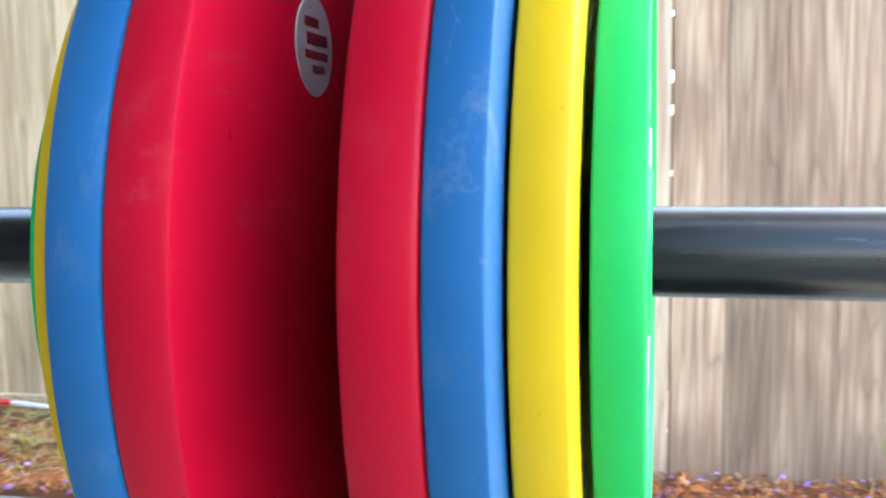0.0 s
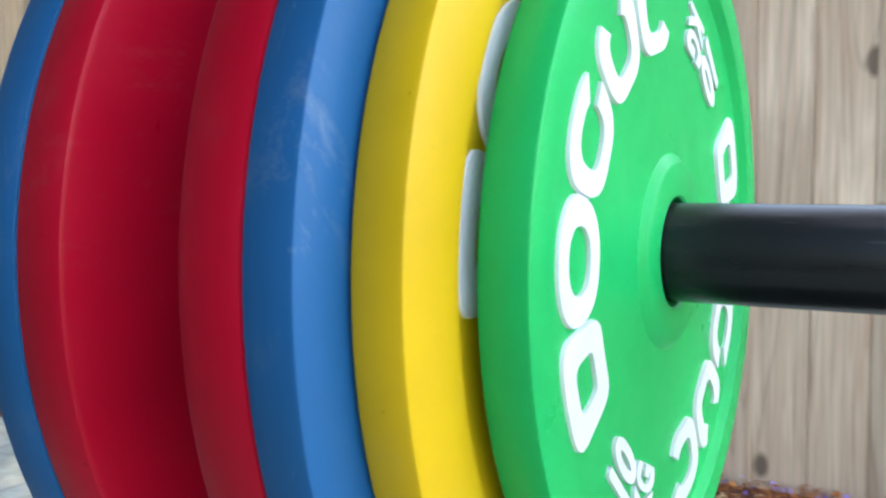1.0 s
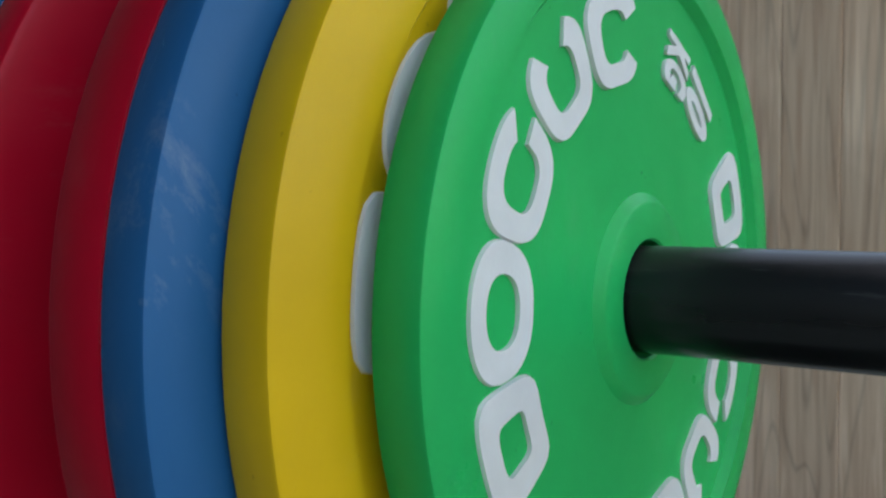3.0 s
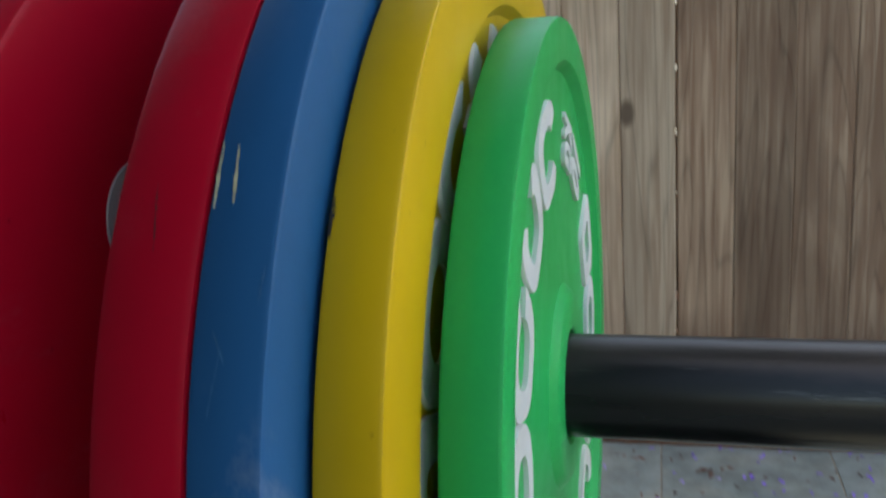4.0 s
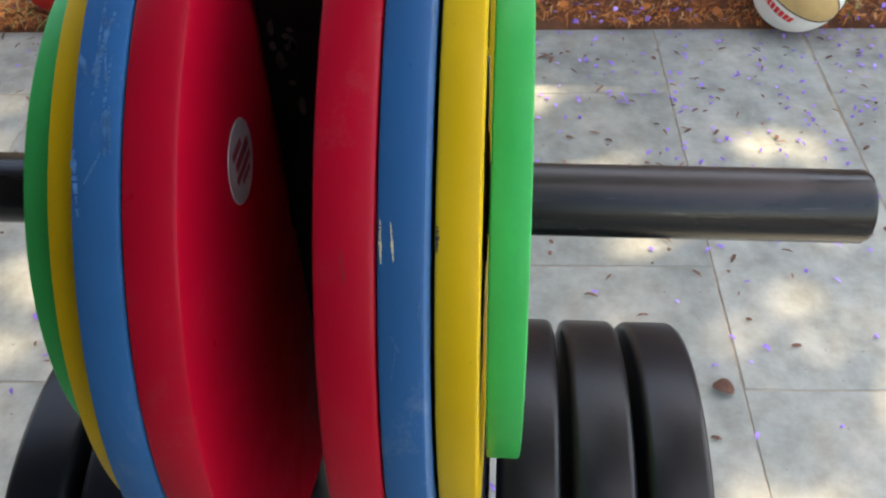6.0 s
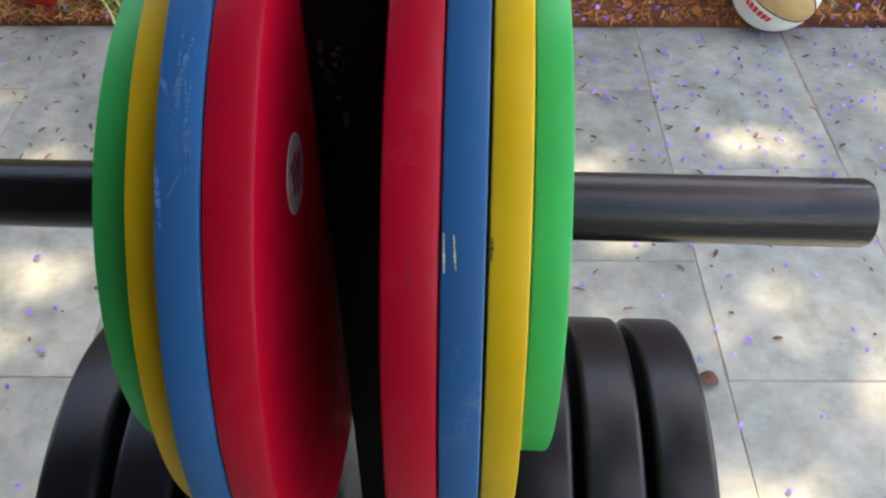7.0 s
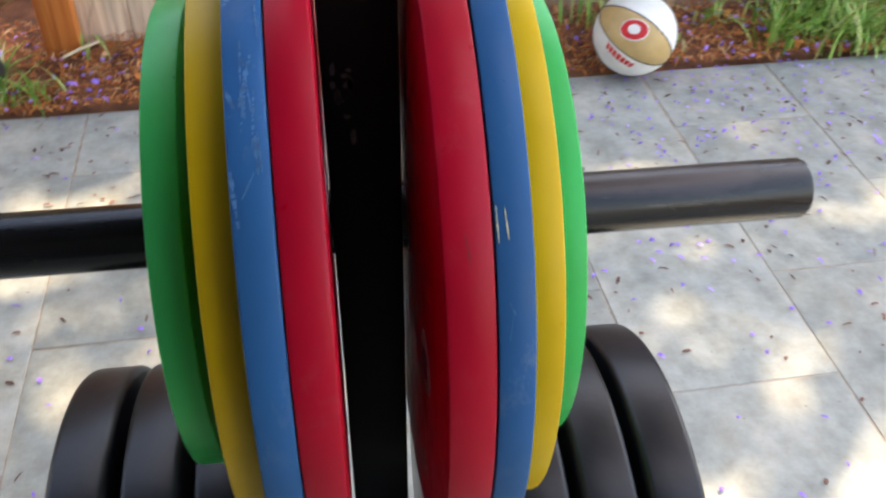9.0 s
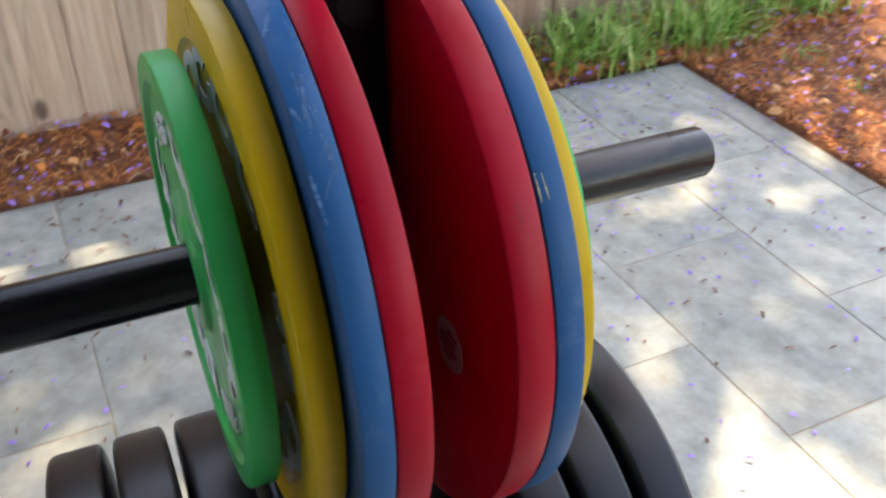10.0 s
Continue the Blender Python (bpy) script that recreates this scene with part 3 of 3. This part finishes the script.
# ---- balls and loose things ----
def basketball(place, R):
    to_cam = Vector((-0.296, -0.896, 0.33)).normalized()
    rt = Vector((0.949, -0.314, 0)).normalized()
    up = to_cam.cross(rt)
    long_axis = (rt * 0.86 - up * 0.50).normalized()
    face = (to_cam - 0.05 * rt + 0.08 * up)
    face = (face - face.dot(long_axis) * long_axis).normalized()
    third = long_axis.cross(face)
    bm = bmesh.new()
    bmesh.ops.create_uvsphere(bm, u_segments=96, v_segments=48, radius=R)
    basis = Matrix((third, long_axis, face)).transposed().to_4x4()
    rot = basis @ pose(0, 0, 0, 90, 0, 0)
    bmesh.ops.transform(bm, matrix=rot, verts=bm.verts[:])
    for f in bm.faces:
        c = f.calc_center_median().normalized()
        a = math.degrees(math.atan2(c.dot(third), c.dot(face)))
        f.material_index = 1 if abs(a) < 27 else 0 if abs(a) < 80 else 2
    ball = tagged(finish("basketball", bm, [BALL_WHITE, BALL_GOLD, BALL_RED], smooth=60), "white, gold and maroon basketball lying on the mulch edge", "ball")
    ball.location = place
    for a in (27, -27, 80, -80):
        bm = bmesh.new()
        dirn = face * math.cos(radians(a)) + third * math.sin(radians(a))
        pts = [R * (long_axis * math.cos(t) + dirn * math.sin(t)) for t in [math.pi * k / 40 for k in range(41)]]
        tube(bm, pts, [0.0018] * 41, 6)
        part("seam", bm, SEAM, ball)

    def patch(name, material, cu, cv, w, h, lift, oval=True, lean=0.0):
        bm = bmesh.new()
        n = 24
        ring = []
        for k in range(n):
            t = 2 * math.pi * k / n
            if oval:
                du, dv = w * math.cos(t), h * math.sin(t)
            else:
                c, d = math.cos(t), math.sin(t)
                s = 1 / max(abs(c), abs(d))
                du, dv = w * c * s, h * d * s
            du, dv = du * math.cos(lean) - dv * math.sin(lean), du * math.sin(lean) + dv * math.cos(lean)
            q = (to_cam + rt * (cu + du) + up * (cv + dv)).normalized() * (R + lift)
            ring.append(bm.verts.new(q))
        mid = bm.verts.new((to_cam + rt * cu + up * cv).normalized() * (R + lift))
        for k in range(n):
            bm.faces.new((ring[k], ring[(k + 1) % n], mid))
        part(name, bm, material, ball)
    patch("badge", BALL_WHITE, -0.06, 0.22, 0.36, 0.27, 0.0012)
    patch("badge", BRIGHT_RED, -0.06, 0.22, 0.33, 0.24, 0.0018)
    patch("badge_shape", BALL_WHITE, -0.06, 0.22, 0.15, 0.12, 0.0024)
    for k in range(7):
        patch("print_bar", BRIGHT_RED, -0.78 + 0.125 * k, -0.32 - 0.07 * k - 0.012 * k, 0.058, 0.12, 0.0014, False, -0.5)
    return ball


basketball((0.82, 1.70, 0.128), 0.113)


def striped_ball(place, R, a, b, label):
    bm = bmesh.new()
    bmesh.ops.create_uvsphere(bm, u_segments=48, v_segments=24, radius=R)
    for f in bm.faces:
        c = f.calc_center_median()
        f.material_index = 1 if int((math.atan2(c.y, c.x) + 3.3) / 0.26) % 3 == 0 else 0
    ob = tagged(finish("toy_ball", bm, [a, b], smooth=60), label, "ball")
    ob.location = place
    ob.rotation_euler = (0.5, 0.25, 0.2)


striped_ball((-0.995, 1.765, 0.075), 0.046, TURQUOISE, WHITE, "small turquoise ball with white stripes on the mulch")
# dark round thing of unknown kind, built as a plain black sphere
striped_ball((-0.905, 1.80, 0.072), 0.044, SEAM, SEAM, "small black round thing beside the turquoise ball")

toy = anchor("red_board", (-1.36, 2.17, 0.0), "red plastic board with a pale edge leaning in the bed", "toy")
bm = bmesh.new()
box(bm, (-0.05, -0.012, 0.0), (0.05, 0.012, 0.3), 0.005)
part("panel", bm, BRIGHT_RED, toy)
bm = bmesh.new()
box(bm, (-0.058, -0.014, 0.0), (-0.0502, 0.014, 0.3), 0.003)
part("edge_strip", bm, WHITE, toy, "pale edge strip")
toy.matrix_world = pose(-1.121, 1.735, 0.02, 33, 38, 0)

pole = anchor("garden_stake", (0, 0, 0), "thin white stake with red end leaning on the kickboard", "stake")
bm = bmesh.new()
tube(bm, [(-2.53, 2.22, 0.10), (-2.0, 2.20, 0.085), (-1.32, 2.17, 0.05)], [0.009] * 3, 10)
part("shaft", bm, WHITE, pole)
bm = bmesh.new()
tube(bm, [(-2.20, 2.2075, 0.0905), (-2.04, 2.2015, 0.086)], [0.0105] * 2, 10)
part("red_band", bm, BRIGHT_RED, pole, "red band")

bottle = anchor("plastic_bottle", (-2.15, 2.06, 0.05), "crumpled clear plastic bottle with a blue band on straw", "bottle")
bm = bmesh.new()
lathe(bm, [(-0.10, 0.001), (-0.10, 0.028), (-0.09, 0.033), (-0.03, 0.033), (-0.02, 0.030), (0.03, 0.033), (0.06, 0.030), (0.09, 0.013), (0.10, 0.013), (0.10, 0.001)], 28, False)
part("body", bm, CLEAR, bottle)
bm = bmesh.new()
lathe(bm, [(-0.02, 0.0335), (-0.02, 0.0345), (0.028, 0.0345), (0.028, 0.0335)], 28)
part("band", bm, TURQUOISE, bottle, "blue band")
bm = bmesh.new()
lathe(bm, [(0.098, 0.001), (0.098, 0.015), (0.114, 0.015), (0.114, 0.001)], 20, False)
part("cap", bm, WHITE, bottle, "white cap")
bottle.rotation_euler = (0, 0.05, -0.4)


def acorn_leaf(place, s, turn):
    bm = bmesh.new()
    n = 9
    rows = []
    for k in range(n):
        t = k / (n - 1)
        w = s * 0.42 * math.sin(math.pi * (0.08 + 0.86 * t)) ** 0.8
        y = s * (t - 0.5)
        z = 0.006 + s * 0.16 * math.sin(math.pi * t)
        rows.append([bm.verts.new((x, y, z + abs(x) ** 1.3 * 0.9)) for x in (-w, -w / 2, 0, w / 2, w)])
    for a, b in zip(rows, rows[1:]):
        for j in range(4):
            bm.faces.new((a[j], a[j + 1], b[j + 1], b[j]))
    bmesh.ops.solidify(bm, geom=bm.faces[:], thickness=0.0008)
    ob = tagged(finish("fallen_leaf", bm, CRUMB), "curled dry brown leaf lying on the slate", "leaf")
    ob.location = place
    ob.rotation_euler = (0, 0, turn)


acorn_leaf((0.481, 0.538, 0.0), 0.036, 1.2)
bm = bmesh.new()
tube(bm, [(-0.06, 0, 0.006), (0.0, 0.004, 0.007), (0.06, 0, 0.006)], [0.004, 0.005, 0.0035], 7)
twig = tagged(finish("twig", bm, plain("bare_wood", (0.6, 0.47, 0.3), 0.8)), "short bare split stick lying on the mulch", "stick")
twig.location = (-0.682, 1.90, 0.06)
twig.rotation_euler = (0, 0, 0.8)


def grass_tuft(place, count, height, spread, material, label, key):
    rng = random.Random(key)
    bm = bmesh.new()
    for _ in range(count):
        a = rng.uniform(0, 6.283)
        base = Vector((rng.gauss(0, spread * 0.4), rng.gauss(0, spread * 0.4), 0))
        d = Vector((math.cos(a), math.sin(a), 0))
        side = Vector((-d.y, d.x, 0))
        L = height * rng.uniform(0.5, 1.1)
        lean = rng.uniform(0.25, 1.35)
        w = rng.uniform(0.003, 0.0065)
        prev = None
        for k in range(6):
            t = k / 5
            p = base + d * (lean * L * t * t * 0.9) + Vector((0, 0, L * (t - 0.42 * lean * t * t)))
            ww = w * (1 - t) ** 0.7 + 0.0003
            cur = (bm.verts.new(p - side * ww), bm.verts.new(p + side * ww))
            if prev:
                bm.faces.new((prev[0], prev[1], cur[1], cur[0]))
            prev = cur
    ob = tagged(finish("grass_tuft", bm, material), label, "grass", kind="stuff")
    ob.location = place


rng = random.Random(21)
TUFTS = [(0.753, 1.955, 12, 0.2), (0.888, 1.97, 14, 0.17), (-0.857, 1.718, 26, 0.16), (-0.78, 1.745, 18, 0.12), (-0.923, 1.808, 24, 0.16), (0.99, 1.77, 10, 0.045), (-0.62, 1.93, 8, 0.07), (1.12, 1.93, 14, 0.13)]
for x, y, n, h in TUFTS:
    grass_tuft((x, y, bed_height(x, y) - 0.005), n, h, 0.07, GRASS, "sparse green grass blades growing from the mulch", int(x * 100) + 500)
for k in range(26):
    x, y = rng.uniform(1.26, 2.45), rng.uniform(1.80, 1.99)
    grass_tuft((x, y, bed_height(x, y) - 0.005), 40, rng.uniform(0.10, 0.25), 0.13, GRASS, "lush green grass clump growing along the fence", k)
for k in range(8):
    x, y = rng.uniform(-2.2, -1.25), rng.uniform(1.75, 2.15)
    grass_tuft((x, y, bed_height(x, y) - 0.005), 26, rng.uniform(0.08, 0.16), 0.08, STRAW, "dry yellow grass tuft by the gate", 90 + k)

for k in range(12):
    x, y = rng.uniform(1.85, 2.7), rng.uniform(0.5, 1.6)
    grass_tuft((x, y, bed_height(x, y) - 0.005), 14, rng.uniform(0.05, 0.1), 0.09, GRASS, "low green weeds in the mulch beside the patio", 200 + k)

# ---- tree over the yard, added unseen walls and roof that block light ----
tree = anchor("shade_tree", (4.3, 3.7, 0), "tall leafy shade tree spreading over the yard from behind the fence", "tree")
bm = bmesh.new()
tube(bm, [(0, 0, -0.1), (0.05, 0, 2), (-0.1, -0.1, 4.2), (-0.3, -0.2, 6.0)], [0.24, 0.19, 0.15, 0.11], 14)
for k in range(9):
    a = 2.4 + k * 0.55
    e = Vector((-1.2 + 2.6 * math.cos(a), -1.2 + 2.4 * math.sin(a), 7.6 + 0.5 * math.sin(k * 2.1)))
    tube(bm, [(-0.1, -0.1, 4.0 + 0.2 * k * 0.8), tuple(e * 0.5 + Vector((0, 0, 2.4))), tuple(e)], [0.09, 0.055, 0.02], 8)
part("trunk", bm, BARK, tree)
rng = random.Random(33)
verts, faces = [], []
for q in range(26000):
    gx, gy = rng.uniform(-2.8, 3.6), rng.uniform(-2.4, 3.0)
    if q > 17000:
        gx, gy = rng.uniform(-1.3, 0.45), rng.uniform(-1.5, 0.5)
    n = 0.75 * noise.noise(Vector((gx * 2.5, gy * 2.5, 4.0))) + 1.1 * noise.noise(Vector((gx * 8.5, gy * 8.5, 9.0)))
    # leaf cover shaped for the light: full over the rack, open above a sun patch
    thick = 0.38 - 0.08 * gx if gx > 0 else 0.30
    if gx < 0.42 and gy < 0.45:
        thick = 1.0
    if gx > 1.75:
        thick = -0.3
    if 0.42 < gx < 1.0 and -0.4 < gy < min(0.36, 0.36 - 0.88 * (gx - 0.70)):
        thick = -1.0
    if n > thick:
        continue
    h = 8.2 + rng.gauss(0, 0.7)
    s = h / SUN_DIR.z
    c = Vector((gx, gy, 0)) + SUN_DIR * s - Vector((4.3, 3.7, 0))
    rot = Euler((rng.uniform(-0.7, 0.7), rng.uniform(-0.7, 0.7), rng.uniform(0, 6.28))).to_matrix()
    L, W = rng.uniform(0.10, 0.17), rng.uniform(0.04, 0.075)
    n0 = len(verts)
    for px, py, pz in ((-.5, 0, 0), (0, .5, .06), (.5, 0, 0), (0, -.5, .06)):
        verts.append(tuple(c + rot @ Vector((px * L, py * W * 2, pz * L))))
    faces += [(n0, n0 + 1, n0 + 2), (n0, n0 + 2, n0 + 3)]
me = bpy.data.meshes.new("crown")
me.from_pydata(verts, [], faces)
me.materials.append(LEAF)
crown = new("crown", me)
crown.parent = tree

# added wall behind the camera, out of view, keeps front light low
bm = bmesh.new()
box(bm, (-9, -2.2, -0.05), (0.75, -2.0, 2.9))
tagged(finish("blocker_south", bm, BLOCKER, smooth=0), "plain grey unseen wall added to block light from the south", "wall", kind="structure")

# added wall out of view, darkens the left side
bm = bmesh.new()
box(bm, (-1.9, -2.0, -0.05), (-1.7, 0.4, 2.9))
tagged(finish("blocker_west", bm, BLOCKER, smooth=0), "plain grey unseen wall added to block light from the west", "wall", kind="structure")

# added roof out of view, hides the sky above the rack
bm = bmesh.new()
box(bm, (-9, -0.596, 2.904), (0.40, 0.60, 3.02))
box(bm, (-9, -2.2, 2.904), (0.75, -0.60, 3.02))
tagged(finish("blocker_roof", bm, BLOCKER, smooth=0), "plain grey unseen roof added to block sky light over the rack", "roof", kind="structure")

# ---- patio tiles ----
rng = random.Random(12)
PU, PV = 0.375, 0.58
J = 0.003


def tile_mesh(w, d, key):
    r = random.Random(key)
    bm = bmesh.new()
    c = 0.0015
    q = [r.uniform(-0.0015, 0.0015) for _ in range(8)]
    lo, hi = [], []
    for k, (sx, sy) in enumerate(((0, 0), (1, 0), (1, 1), (0, 1))):
        x, y = sx * w + q[k], sy * d + q[k + 4]
        lo.append(bm.verts.new((x, y, -0.02)))
        hi.append((x + (c if sx == 0 else -c), y + (c if sy == 0 else -c)))
    mid = [bm.verts.new((v.co.x, v.co.y, -0.002)) for v in lo]
    top = [bm.verts.new((x, y, 0)) for x, y in hi]
    for a, b in ((lo, mid), (mid, top)):
        for k in range(4):
            bm.faces.new((a[k], a[(k + 1) % 4], b[(k + 1) % 4], b[k]))
    bm.faces.new(top)
    me = bpy.data.meshes.new("tile")
    bm.to_mesh(me)
    bm.free()
    me.materials.append(TILE)
    return me


tiles = [tile_mesh(PU - J, PV - J, k) for k in range(5)]
short = [tile_mesh(PU - J, V_EDGE - 1.40 - J, k) for k in range(20, 23)]
whole = [tile_mesh(PU - J, V_EDGE - 1.108 - J, k) for k in range(30, 33)]
strip = [tile_mesh(U_EDGE - 1.66 - J, PV - J, k) for k in range(40, 42)]
strip_end = tile_mesh(U_EDGE - 1.66 - J, V_EDGE - 1.40 - J, 44)
for i in range(-12, 4):
    odd = i % 2 == 0
    u = 0.535 + PU * i
    for j in range(-8, 1):
        v = (1.108 if odd else 1.40) + PV * j
        if i == 3:
            me = strip_end if j == 0 else strip[j % 2]
        elif j == 0:
            me = rng.choice(whole if odd else short)
        else:
            me = rng.choice(tiles)
        ob = new("tile", me)
        ob.parent = patio
        ob.location = (u, v, rng.uniform(-0.0012, 0.0))
